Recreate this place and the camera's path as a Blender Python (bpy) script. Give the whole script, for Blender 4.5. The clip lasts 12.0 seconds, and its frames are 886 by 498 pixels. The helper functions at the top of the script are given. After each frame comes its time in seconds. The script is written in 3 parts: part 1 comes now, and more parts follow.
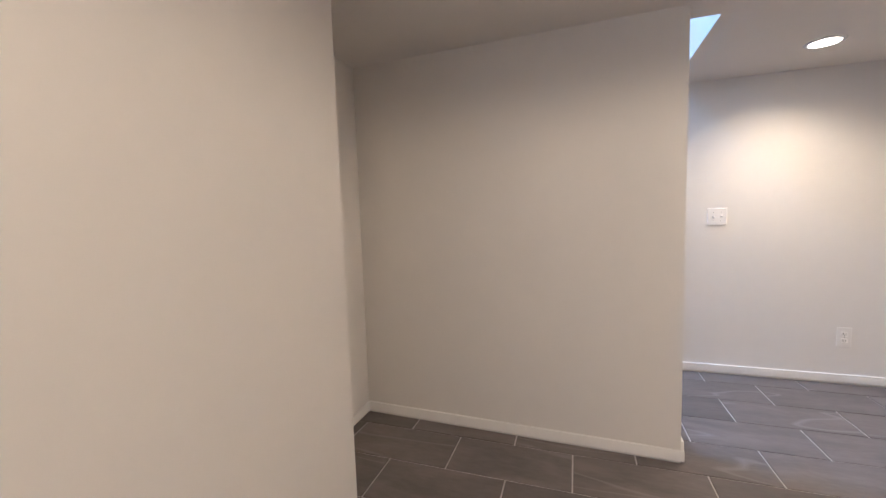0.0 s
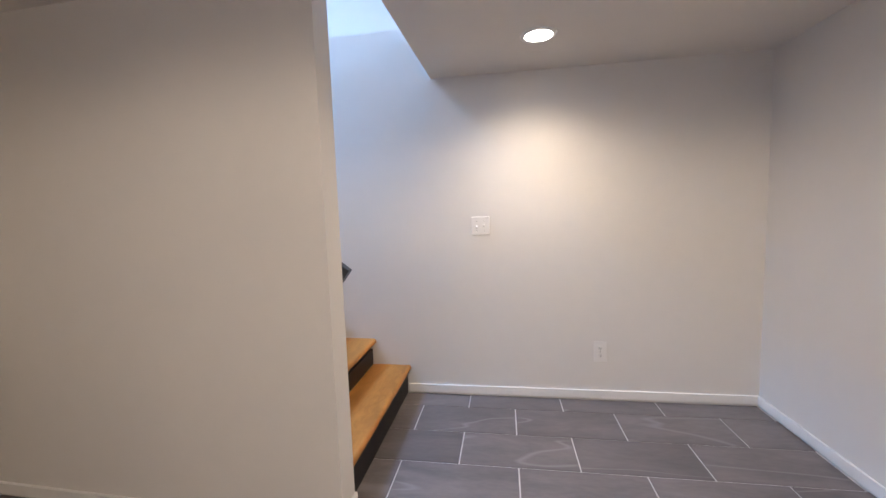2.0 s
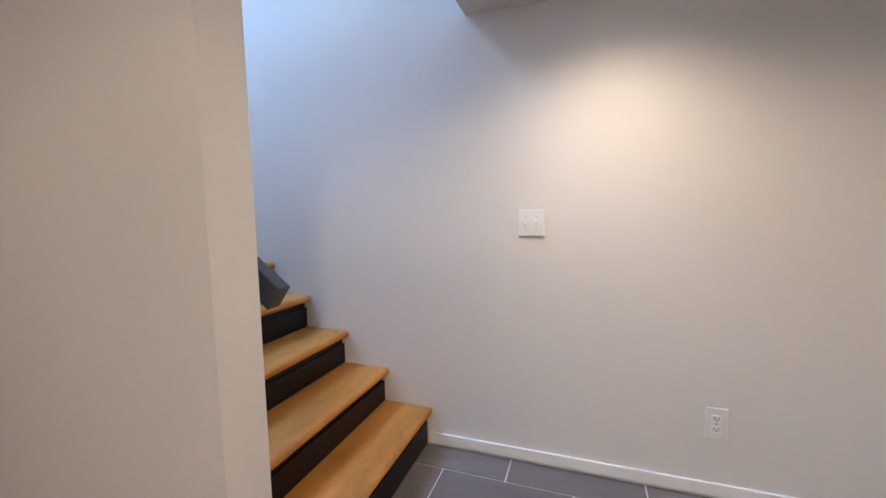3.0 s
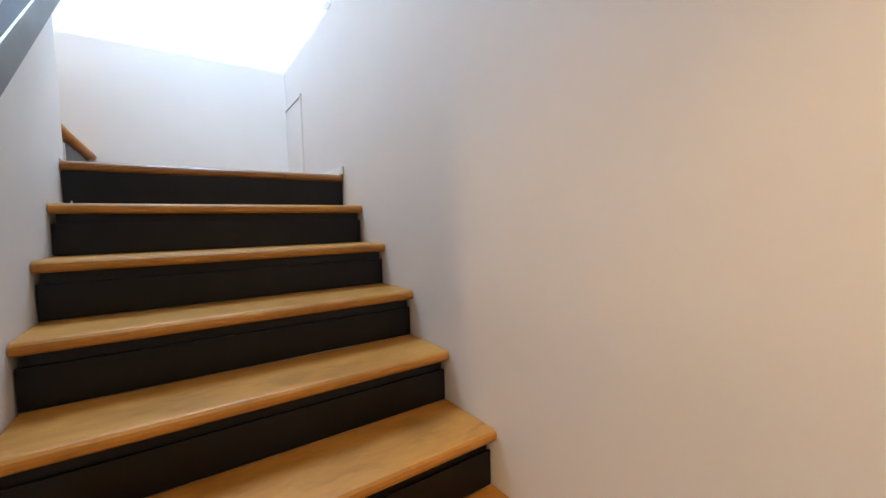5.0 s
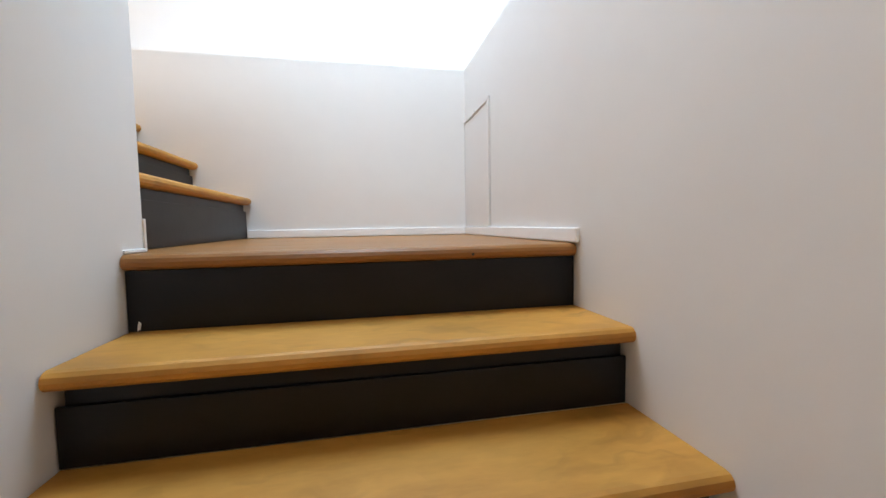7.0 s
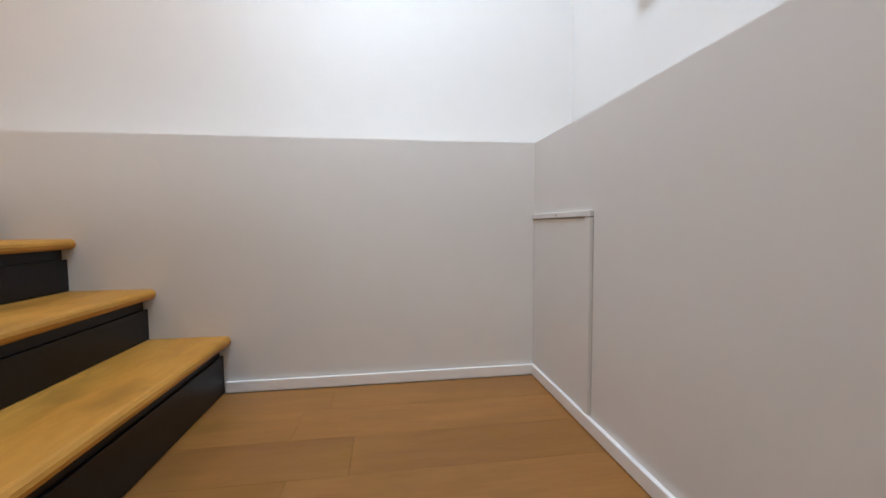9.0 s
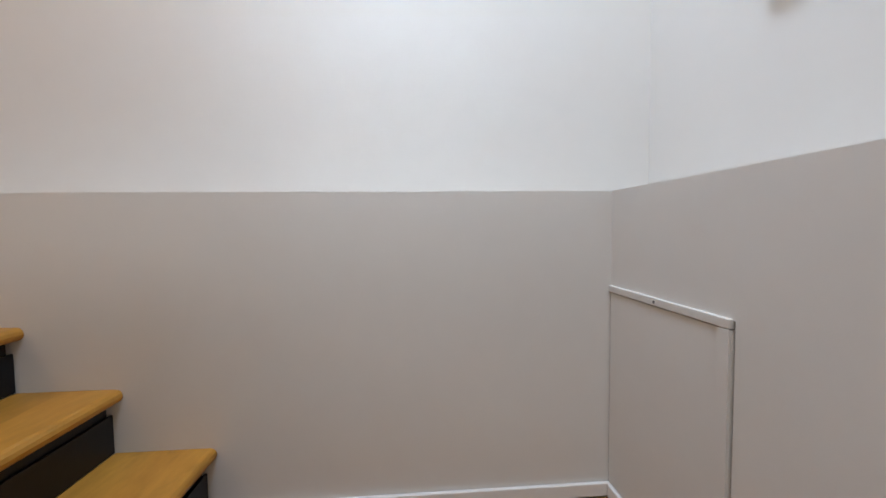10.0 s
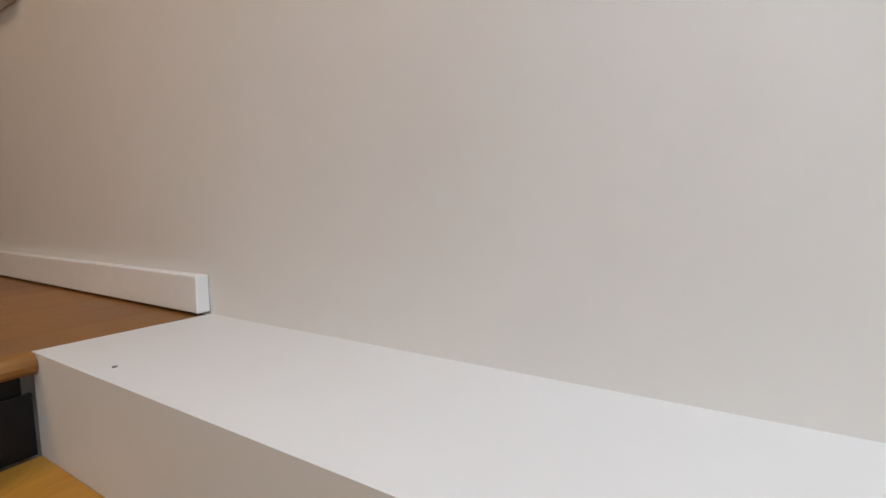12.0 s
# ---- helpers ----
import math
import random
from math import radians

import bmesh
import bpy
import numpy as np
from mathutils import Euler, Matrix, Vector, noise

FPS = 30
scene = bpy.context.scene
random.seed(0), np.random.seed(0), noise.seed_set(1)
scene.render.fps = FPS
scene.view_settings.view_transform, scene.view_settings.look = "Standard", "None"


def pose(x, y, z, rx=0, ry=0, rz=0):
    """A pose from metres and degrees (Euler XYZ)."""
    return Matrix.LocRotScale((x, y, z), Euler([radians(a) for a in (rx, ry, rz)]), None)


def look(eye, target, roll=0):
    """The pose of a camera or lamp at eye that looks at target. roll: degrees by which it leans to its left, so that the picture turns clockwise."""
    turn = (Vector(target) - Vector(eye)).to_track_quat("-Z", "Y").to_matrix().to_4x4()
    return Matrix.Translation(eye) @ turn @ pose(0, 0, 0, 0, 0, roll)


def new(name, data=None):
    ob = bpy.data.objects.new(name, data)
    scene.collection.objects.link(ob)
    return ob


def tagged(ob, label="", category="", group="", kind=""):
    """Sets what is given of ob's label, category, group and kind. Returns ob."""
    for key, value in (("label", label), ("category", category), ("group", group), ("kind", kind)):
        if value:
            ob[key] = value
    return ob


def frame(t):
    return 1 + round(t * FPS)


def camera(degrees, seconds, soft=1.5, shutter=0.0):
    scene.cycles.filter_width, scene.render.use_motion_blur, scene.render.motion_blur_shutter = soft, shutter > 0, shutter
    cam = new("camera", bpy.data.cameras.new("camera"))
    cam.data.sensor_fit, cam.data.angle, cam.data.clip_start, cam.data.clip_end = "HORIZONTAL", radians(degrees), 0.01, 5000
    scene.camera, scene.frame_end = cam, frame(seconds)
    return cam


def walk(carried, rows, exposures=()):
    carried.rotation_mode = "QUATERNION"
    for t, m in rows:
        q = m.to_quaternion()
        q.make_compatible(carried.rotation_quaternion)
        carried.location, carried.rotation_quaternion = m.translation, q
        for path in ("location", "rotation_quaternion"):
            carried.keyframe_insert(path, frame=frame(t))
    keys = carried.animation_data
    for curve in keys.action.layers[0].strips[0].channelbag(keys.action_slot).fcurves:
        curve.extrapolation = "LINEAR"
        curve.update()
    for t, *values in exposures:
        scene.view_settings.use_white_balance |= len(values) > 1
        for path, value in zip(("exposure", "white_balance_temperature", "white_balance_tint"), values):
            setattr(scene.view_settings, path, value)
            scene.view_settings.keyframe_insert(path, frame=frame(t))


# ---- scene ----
cam = camera(97.3, 12.0)
PATH = [
    (0, (0.362, -3.222, 1.182), (-0.258, -1.409, 1.016), -1.8),
    (0.5, (0.691, -3.112, 1.202), (0.428, -1.214, 1.029), -1.6),
    (1, (0.957, -2.933, 1.163), (0.702, -1.035, 0.997), -1.7),
    (1.5, (1.195, -2.746, 1.196), (0.932, -0.85, 1.012), -1.5),
    (2, (1.448, -2.513, 1.209), (1.15, -0.622, 1.027), -1.9),
    (2.5, (1.505, -2.212, 1.111), (1.144, -0.327, 0.983), -1.3),
    (2.7, (1.515, -2.045, 1.13), (1.049, -0.181, 0.989), -1.2),
    (4.3, (1.435, -0.97, 1.194), (0.163, 0.461, 0.994), -0.4),
    (4.5, (1.367, -0.939, 1.168), (0.022, 0.429, 1.036), -0.4),
    (5, (1.177, -0.759, 1.157), (-0.411, 0.32, 1.036), -1.4),
    (5.5, (0.881, -0.642, 1.163), (-0.89, 0.097, 1.04), -0.9),
    (6, (0.549, -0.511, 1.187), (-1.321, -0.084, 1.052), -0.9),
    (6.5, (0.282, -0.515, 1.342), (-1.595, -0.112, 1.224), -0.9),
    (7, (0.109, -0.583, 1.495), (-1.773, -0.201, 1.375), -0.9),
    (7.5, (-0.087, -0.549, 1.622), (-1.974, -0.207, 1.484), -0.8),
    (7.7, (-0.154, -0.546, 1.668), (-2.047, -0.223, 1.543), -0.8),
    (8.5, (-0.421, -0.565, 1.89), (-2.318, -0.277, 1.772), -0.6),
    (9, (-0.592, -0.579, 2.041), (-2.49, -0.311, 1.926), -0.4),
    (9.3, (-0.698, -0.583, 2.102), (-2.6, -0.321, 1.958), -0.3),
    (9.5, (-0.752, -0.598, 2.156), (-2.656, -0.353, 2.041), -0.3),
    (10, (-0.964, -0.591, 2.256), (-2.879, -0.441, 2.157), -0.6),
    (10.5, (-1.152, -0.671, 2.362), (-3.074, -0.713, 2.314), 0.1),
    (11, (-1.379, -0.814, 2.492), (-3.275, -1.121, 2.402), -0.1),
    (11.5, (-1.59, -1.008, 2.55), (-3.434, -1.54, 2.422), -0.1),
    (12, (-1.837, -1.256, 2.59), (-3.537, -2.135, 2.413), -0.0),
]
EXPOSE = [
    (0.0, 1.2, 5400, 14),
    (2.5, 1.00, 5400, 14),
    (4.5, 0.80, 6500, 15),
    (5.0, 0.98, 7500, 17),
    (5.5, 1.06, 7900, 17),
    (6.0, 1.20, 8300, 18),
    (6.5, 1.10, 8400, 18),
    (7.5, 0.66, 9100, 21),
    (9.5, -0.18, 10000, 25),
    (10.5, -0.38, 10200, 25),
    (12.0, -0.42, 11000, 26),
]
METRE = 1.04        # metres to one unit of the plan below
walk(cam, [(t, look(Vector(eye) * METRE, Vector(target) * METRE, roll)) for t, eye, target, roll in PATH], EXPOSE)

# ---- light ----
world = bpy.data.worlds.new("sky")
scene.world = world
world.use_nodes = True
sky = world.node_tree.nodes.new("ShaderNodeTexSky")
sky.sky_type, sky.sun_disc = "NISHITA", False
sky.sun_elevation, sky.sun_rotation = radians(40), radians(200)
back = world.node_tree.nodes["Background"]
back.inputs["Strength"].default_value = 0.12
world.node_tree.links.new(sky.outputs["Color"], back.inputs["Color"])


def lamp(name, kind, where, target, power, colour, size=0.1, size_y=None, cone=None, blend=0.5):
    data = bpy.data.lights.new(name, kind)
    data.energy, data.color = power, colour
    if kind == "AREA":
        data.shape = "RECTANGLE" if size_y else "DISK"
        data.size = size
        if size_y:
            data.size_y = size_y
    else:
        data.shadow_soft_size = size
    if cone:
        data.spot_size, data.spot_blend = radians(cone), blend
    ob = new(name, data)
    ob.matrix_world = look(Vector(where) * METRE, Vector(target) * METRE)
    return ob


WARM = (1.0, 0.75, 0.47)
DAY = (0.34, 0.61, 1.0)
CEIL = 2.046         # basement ceiling
UP = 2.363           # upper floor and ledge
UPCEIL = 4.35        # upper ceiling
XU, YU = -2.364, 0.29          # upper walls, set back behind the ledge
# daylight through the skylight above the turn of the stairs: x and y of its shaft
SKY = (-2.20, -0.90, -0.97, -0.27)
lamp("skylight_daylight", "AREA", ((SKY[0] + SKY[1]) / 2, (SKY[2] + SKY[3]) / 2, UPCEIL + 0.10), ((SKY[0] + SKY[1]) / 2 + 0.001, (SKY[2] + SKY[3]) / 2, 0), 78, DAY, 0.66, 1.26)
# daylight through the wide window of the upper room: y and z of its opening
EAST = (-2.3, -0.15, 2.95, 4.15)
lamp("east_window_daylight", "AREA", (3.98, (EAST[0] + EAST[1]) / 2, (EAST[2] + EAST[3]) / 2), (0, (EAST[0] + EAST[1]) / 2, (EAST[2] + EAST[3]) / 2 - 0.3), 66, (0.50, 0.74, 1.0), EAST[1] - EAST[0], EAST[3] - EAST[2])
# recessed lamps: place, power, cone; all but the first are unseen, added as fill
SPOTS = [((1.631, -0.4875, CEIL), 40, 150, 1.0), ((2.1, -3.2, CEIL), 88, 176, 0.2), ((0.1, -3.6, CEIL), 13, 177, 0.15),
         ((-1.0, -2.6, UPCEIL), 50, 172, 0.4), ((1.6, -2.9, UPCEIL), 20, 172, 0.4)]
# added narrow lamp, shapes the pale bluish pool on the upper end wall
beam = lamp("wall_pool_helper", "AREA", (3.985, -0.75, 3.42), (XU, -0.66, 3.0), 1.2, (0.38, 0.69, 1.0), 0.55, 0.9)
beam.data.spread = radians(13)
# bluish fill for the right wall, from a window added out of view
WIN = (-4.95, -3.85, 0.75, 1.85)     # y and z of the opening in the left wall
lamp("right_wall_fill", "AREA", (-0.42, (WIN[0] + WIN[1]) / 2, (WIN[2] + WIN[3]) / 2), (2, (WIN[0] + WIN[1]) / 2, (WIN[2] + WIN[3]) / 2 - 0.001), 4, DAY, WIN[1] - WIN[0], WIN[3] - WIN[2])
for (sx, sy, sz), power, cone, blend in SPOTS:
    lamp("recessed_or_fill_bulb", "SPOT", (sx, sy, sz - 0.012), (sx, sy + 0.0001, 0), power, WARM, 0.10, cone=cone, blend=blend)



# ---- materials ----
def material(name, colour, rough=0.5, metal=0.0, vary=0.04, scale=6.0, bump=0.0, bump_scale=200.0, stretch=(1, 1, 1), second=None, coat=0.0, per_object=0.0):
    m = bpy.data.materials.new(name)
    m.use_nodes = True
    t = m.node_tree
    b = t.nodes["Principled BSDF"]
    b.inputs["Roughness"].default_value, b.inputs["Metallic"].default_value = rough, metal
    if coat:
        b.inputs["Coat Weight"].default_value, b.inputs["Coat Roughness"].default_value = coat, 0.18
    co = t.nodes.new("ShaderNodeTexCoord")
    mp = t.nodes.new("ShaderNodeMapping")
    mp.inputs["Scale"].default_value = stretch
    t.links.new(co.outputs["Object"], mp.inputs["Vector"])
    src = mp.outputs["Vector"]
    if per_object:
        info = t.nodes.new("ShaderNodeObjectInfo")
        mul = t.nodes.new("ShaderNodeVectorMath")
        mul.operation = "MULTIPLY_ADD"
        mul.inputs[1].default_value = (37.0, 53.0, 71.0)
        comb = t.nodes.new("ShaderNodeCombineXYZ")
        for k in range(3):
            t.links.new(info.outputs["Random"], comb.inputs[k])
        t.links.new(comb.outputs[0], mul.inputs[0])
        t.links.new(src, mul.inputs[2])
        src = mul.outputs[0]
    n1 = t.nodes.new("ShaderNodeTexNoise")
    n1.inputs["Scale"].default_value, n1.inputs["Detail"].default_value = scale, 5
    n1.inputs["Distortion"].default_value = 0.6
    t.links.new(src, n1.inputs["Vector"])
    n2 = t.nodes.new("ShaderNodeTexNoise")
    n2.inputs["Scale"].default_value, n2.inputs["Detail"].default_value = scale * 9, 4
    t.links.new(src, n2.inputs["Vector"])
    add = t.nodes.new("ShaderNodeMath")
    add.operation = "MULTIPLY_ADD"
    add.inputs[1].default_value = 0.35
    t.links.new(n2.outputs["Fac"], add.inputs[0])
    t.links.new(n1.outputs["Fac"], add.inputs[2])
    ramp = t.nodes.new("ShaderNodeValToRGB")
    low = second or tuple(c * (1 - vary) for c in colour)
    high = colour if second else tuple(min(1, c * (1 + vary)) for c in colour)
    ramp.color_ramp.elements[0].position, ramp.color_ramp.elements[0].color = 0.45, (*low, 1)
    ramp.color_ramp.elements[1].position, ramp.color_ramp.elements[1].color = 0.88, (*high, 1)
    t.links.new(add.outputs[0], ramp.inputs["Fac"])
    out = ramp.outputs["Color"]
    if per_object:
        hsv = t.nodes.new("ShaderNodeHueSaturation")
        rng = t.nodes.new("ShaderNodeMapRange")
        rng.inputs["To Min"].default_value, rng.inputs["To Max"].default_value = 1 - per_object, 1 + per_object
        t.links.new(info.outputs["Random"], rng.inputs["Value"])
        t.links.new(rng.outputs["Result"], hsv.inputs["Value"])
        t.links.new(out, hsv.inputs["Color"])
        out = hsv.outputs["Color"]
    t.links.new(out, b.inputs["Base Color"])
    rr = t.nodes.new("ShaderNodeMapRange")
    rr.inputs["To Min"].default_value, rr.inputs["To Max"].default_value = max(0.02, rough - 0.07), min(1, rough + 0.07)
    t.links.new(n1.outputs["Fac"], rr.inputs["Value"])
    t.links.new(rr.outputs["Result"], b.inputs["Roughness"])
    if bump:
        n3 = t.nodes.new("ShaderNodeTexNoise")
        n3.inputs["Scale"].default_value, n3.inputs["Detail"].default_value = bump_scale, 3
        t.links.new(src, n3.inputs["Vector"])
        bp = t.nodes.new("ShaderNodeBump")
        bp.inputs["Strength"].default_value, bp.inputs["Distance"].default_value = bump, 0.002
        t.links.new(n3.outputs["Fac"], bp.inputs["Height"])
        t.links.new(bp.outputs["Normal"], b.inputs["Normal"])
    return m


PAINT = material("wall_paint", (0.74, 0.71, 0.67), 0.55, vary=0.02, scale=1.3, bump=0.05, bump_scale=260)
CEILPAINT = material("ceiling_paint", (0.74, 0.71, 0.67), 0.8, vary=0.02, scale=1.1, bump=0.15, bump_scale=180)
TRIM = material("trim_paint", (0.86, 0.84, 0.81), 0.35, vary=0.03, scale=5, bump=0.08, bump_scale=120)
TILE = material("slate_tile", (0.215, 0.184, 0.172), 0.42, scale=2.2, stretch=(1, 3.2, 1), second=(0.130, 0.112, 0.106), bump=0.25, bump_scale=60, per_object=0.16)


def veined(m, colour, amount):
    """Adds a few thin pale wandering veins to a tile material."""
    t = m.node_tree
    b = t.nodes["Principled BSDF"]
    old = b.inputs["Base Color"].links[0].from_socket
    co = t.nodes.new("ShaderNodeTexCoord")
    info = t.nodes.new("ShaderNodeObjectInfo")
    comb = t.nodes.new("ShaderNodeCombineXYZ")
    mul = t.nodes.new("ShaderNodeMath")
    mul.operation = "MULTIPLY"
    mul.inputs[1].default_value = 40
    t.links.new(info.outputs["Random"], mul.inputs[0])
    t.links.new(mul.outputs[0], comb.inputs[2])
    add = t.nodes.new("ShaderNodeVectorMath")
    t.links.new(co.outputs["Object"], add.inputs[0])
    t.links.new(comb.outputs[0], add.inputs[1])
    mp = t.nodes.new("ShaderNodeMapping")
    mp.inputs["Scale"].default_value = (0.7, 3.4, 1.0)
    t.links.new(add.outputs[0], mp.inputs["Vector"])
    n = t.nodes.new("ShaderNodeTexNoise")
    n.inputs["Scale"].default_value, n.inputs["Detail"].default_value, n.inputs["Distortion"].default_value = 0.9, 1.5, 0.4
    t.links.new(mp.outputs[0], n.inputs["Vector"])
    sub = t.nodes.new("ShaderNodeMath")
    sub.operation = "SUBTRACT"
    sub.inputs[1].default_value = 0.56
    t.links.new(n.outputs["Fac"], sub.inputs[0])
    ab = t.nodes.new("ShaderNodeMath")
    ab.operation = "ABSOLUTE"
    t.links.new(sub.outputs[0], ab.inputs[0])
    rg = t.nodes.new("ShaderNodeMapRange")
    rg.inputs["From Min"].default_value, rg.inputs["From Max"].default_value = 0.0, 0.010
    rg.inputs["To Min"].default_value, rg.inputs["To Max"].default_value = amount, 0.0
    t.links.new(ab.outputs[0], rg.inputs["Value"])
    mix = t.nodes.new("ShaderNodeMixRGB")
    mix.inputs["Color2"].default_value = (*colour, 1)
    t.links.new(rg.outputs["Result"], mix.inputs["Fac"])
    t.links.new(old, mix.inputs["Color1"])
    t.links.new(mix.outputs[0], b.inputs["Base Color"])


veined(TILE, (0.30, 0.275, 0.26), 0.6)
GROUT = material("grout", (0.68, 0.64, 0.61), 0.9, vary=0.12, scale=14, bump=0.3, bump_scale=300)
OAK, OAK_DARK = (0.60, 0.262, 0.050), (0.42, 0.168, 0.027)
TREAD = material("honey_oak_x", OAK, 0.50, scale=2.4, stretch=(3.2, 0.9, 3.2), second=OAK_DARK, bump=0.04, bump_scale=90, per_object=0.07)
TREAD_UP = material("honey_oak_y", OAK, 0.50, scale=2.4, stretch=(0.9, 3.2, 3.2), second=OAK_DARK, bump=0.04, bump_scale=90, per_object=0.07)
PLANK = material("floor_oak", (0.37, 0.148, 0.040), 0.40, scale=2.2, stretch=(4.5, 0.7, 4.5), second=(0.27, 0.102, 0.026), coat=0.05, bump=0.04, bump_scale=90, per_object=0.10)


def knotted(m, stretch):
    """Adds sparse soft brown knots and flecks to an oak material."""
    t = m.node_tree
    b = t.nodes["Principled BSDF"]
    old = b.inputs["Base Color"].links[0].from_socket
    co = t.nodes.new("ShaderNodeTexCoord")
    warp = t.nodes.new("ShaderNodeTexNoise")
    warp.inputs["Scale"].default_value = 9
    t.links.new(co.outputs["Object"], warp.inputs["Vector"])
    mixv = t.nodes.new("ShaderNodeMixRGB")
    mixv.inputs["Fac"].default_value = 0.10
    t.links.new(co.outputs["Object"], mixv.inputs["Color1"])
    t.links.new(warp.outputs["Color"], mixv.inputs["Color2"])
    mp = t.nodes.new("ShaderNodeMapping")
    mp.inputs["Scale"].default_value = stretch
    t.links.new(mixv.outputs[0], mp.inputs["Vector"])
    v = t.nodes.new("ShaderNodeTexVoronoi")
    v.inputs["Scale"].default_value = 2.6
    t.links.new(mp.outputs[0], v.inputs["Vector"])
    rg = t.nodes.new("ShaderNodeMapRange")
    rg.inputs["From Min"].default_value, rg.inputs["From Max"].default_value = 0.03, 0.30
    rg.inputs["To Min"].default_value, rg.inputs["To Max"].default_value = 0.80, 0.0
    t.links.new(v.outputs["Distance"], rg.inputs["Value"])
    mix = t.nodes.new("ShaderNodeMixRGB")
    mix.inputs["Color2"].default_value = (0.26, 0.105, 0.018, 1)
    t.links.new(rg.outputs["Result"], mix.inputs["Fac"])
    t.links.new(old, mix.inputs["Color1"])
    # broad soft figure across the board
    fig = t.nodes.new("ShaderNodeTexNoise")
    fig.inputs["Scale"].default_value, fig.inputs["Detail"].default_value, fig.inputs["Distortion"].default_value = 5.5, 3.0, 1.2
    t.links.new(mp.outputs[0], fig.inputs["Vector"])
    fr = t.nodes.new("ShaderNodeMapRange")
    fr.inputs["From Min"].default_value, fr.inputs["From Max"].default_value = 0.54, 0.74
    fr.inputs["To Min"].default_value, fr.inputs["To Max"].default_value = 0.0, 0.62
    t.links.new(fig.outputs["Fac"], fr.inputs["Value"])
    mix2 = t.nodes.new("ShaderNodeMixRGB")
    mix2.inputs["Color2"].default_value = (0.30, 0.125, 0.020, 1)
    t.links.new(fr.outputs["Result"], mix2.inputs["Fac"])
    t.links.new(mix.outputs[0], mix2.inputs["Color1"])
    t.links.new(mix2.outputs[0], b.inputs["Base Color"])
    b.inputs["Specular IOR Level"].default_value = 0.35


knotted(TREAD, (2.0, 0.9, 0.3))
knotted(TREAD_UP, (0.9, 2.0, 0.3))
knotted(PLANK, (2.2, 0.7, 0.3))
BLACK = material("black_paint", (0.0070, 0.0066, 0.0080), 0.34, vary=0.25, scale=9, bump=0.10, bump_scale=70)
BLACK.node_tree.nodes["Principled BSDF"].inputs["Specular IOR Level"].default_value = 0.28
RAIL = material("charcoal_paint", (0.040, 0.041, 0.045), 0.35, vary=0.15, scale=8, bump=0.08, bump_scale=90)
PLASTIC = material("white_plastic", (0.81, 0.785, 0.75), 0.30, vary=0.02, scale=20)
SLOT = material("dark_slot", (0.02, 0.02, 0.02), 0.7, vary=0.1)
SCREW = material("painted_screw", (0.45, 0.43, 0.40), 0.4, vary=0.05)
STEEL = material("dull_steel", (0.22, 0.20, 0.19), 0.40, metal=0.8, vary=0.2, scale=40)
GLASS = bpy.data.materials.new("clear_glass")
GLASS.use_nodes = True
GLASS.node_tree.nodes["Principled BSDF"].inputs["Transmission Weight"].default_value = 1.0
GLASS.node_tree.nodes["Principled BSDF"].inputs["Roughness"].default_value = 0.02
GLOW = bpy.data.materials.new("lamp_glow")
GLOW.use_nodes = True
GLOW.node_tree.nodes["Principled BSDF"].inputs["Emission Color"].default_value = (1.0, 0.86, 0.68, 1)
GLOW.node_tree.nodes["Principled BSDF"].inputs["Emission Strength"].default_value = 9.0


# ---- mesh helpers ----
def box(bm, x0, x1, y0, y1, z0, z1, bevel=0.0, seg=2):
    made = bmesh.ops.create_cube(bm, size=1, matrix=Matrix.Translation(((x0 + x1) / 2, (y0 + y1) / 2, (z0 + z1) / 2)) @ Matrix.Diagonal((x1 - x0, y1 - y0, z1 - z0, 1)))
    if bevel:
        edges = {e for v in made["verts"] for e in v.link_edges}
        bmesh.ops.bevel(bm, geom=list(edges), offset=bevel, segments=seg, profile=0.5, affect="EDGES")
    return bm


def prism(bm, outline, z0, z1):
    """An upright solid on a plan outline."""
    low = [bm.verts.new((x, y, z0)) for x, y in outline]
    high = [bm.verts.new((x, y, z1)) for x, y in outline]
    n = len(outline)
    bm.faces.new(low[::-1])
    bm.faces.new(high)
    for k in range(n):
        bm.faces.new((low[k], low[(k + 1) % n], high[(k + 1) % n], high[k]))
    bmesh.ops.recalc_face_normals(bm, faces=bm.faces)
    return bm


def cylinder(bm, where, radius, depth, axis="Z", segments=24, top=None):
    turn = {"Z": Matrix(), "X": Matrix.Rotation(radians(90), 4, "Y"), "Y": Matrix.Rotation(radians(90), 4, "X")}[axis]
    bmesh.ops.create_cone(bm, cap_ends=True, segments=segments, radius1=radius, radius2=radius if top is None else top, depth=depth, matrix=Matrix.Translation(where) @ turn)
    return bm


def part(name, bm, mat, parent=None, label="", smooth=False):
    me = bpy.data.meshes.new(name)
    bmesh.ops.scale(bm, vec=(METRE, METRE, METRE), verts=bm.verts)
    bm.to_mesh(me)
    bm.free()
    me.materials.append(mat)
    if smooth:
        for p in me.polygons:
            p.use_smooth = True
    ob = new(name, me)
    if parent:
        ob.parent = parent
        ob.matrix_parent_inverse = parent.matrix_world.inverted()
    if label:
        tagged(ob, label)
    return ob


def boxes(*all_boxes, bevel=0.0):
    bm = bmesh.new()
    for b in all_boxes:
        box(bm, *b, bevel=bevel)
    return bm


def thing(name, where, label, category, group="", kind=""):
    ob = new(name)
    ob.empty_display_size = 0.05
    ob.location = Vector(where) * METRE
    bpy.context.view_layer.update()
    return tagged(ob, label, category, group, kind)


def setting(name, bm, mat, label, category):
    return tagged(part(name, bm, mat), label, category, kind="structure")


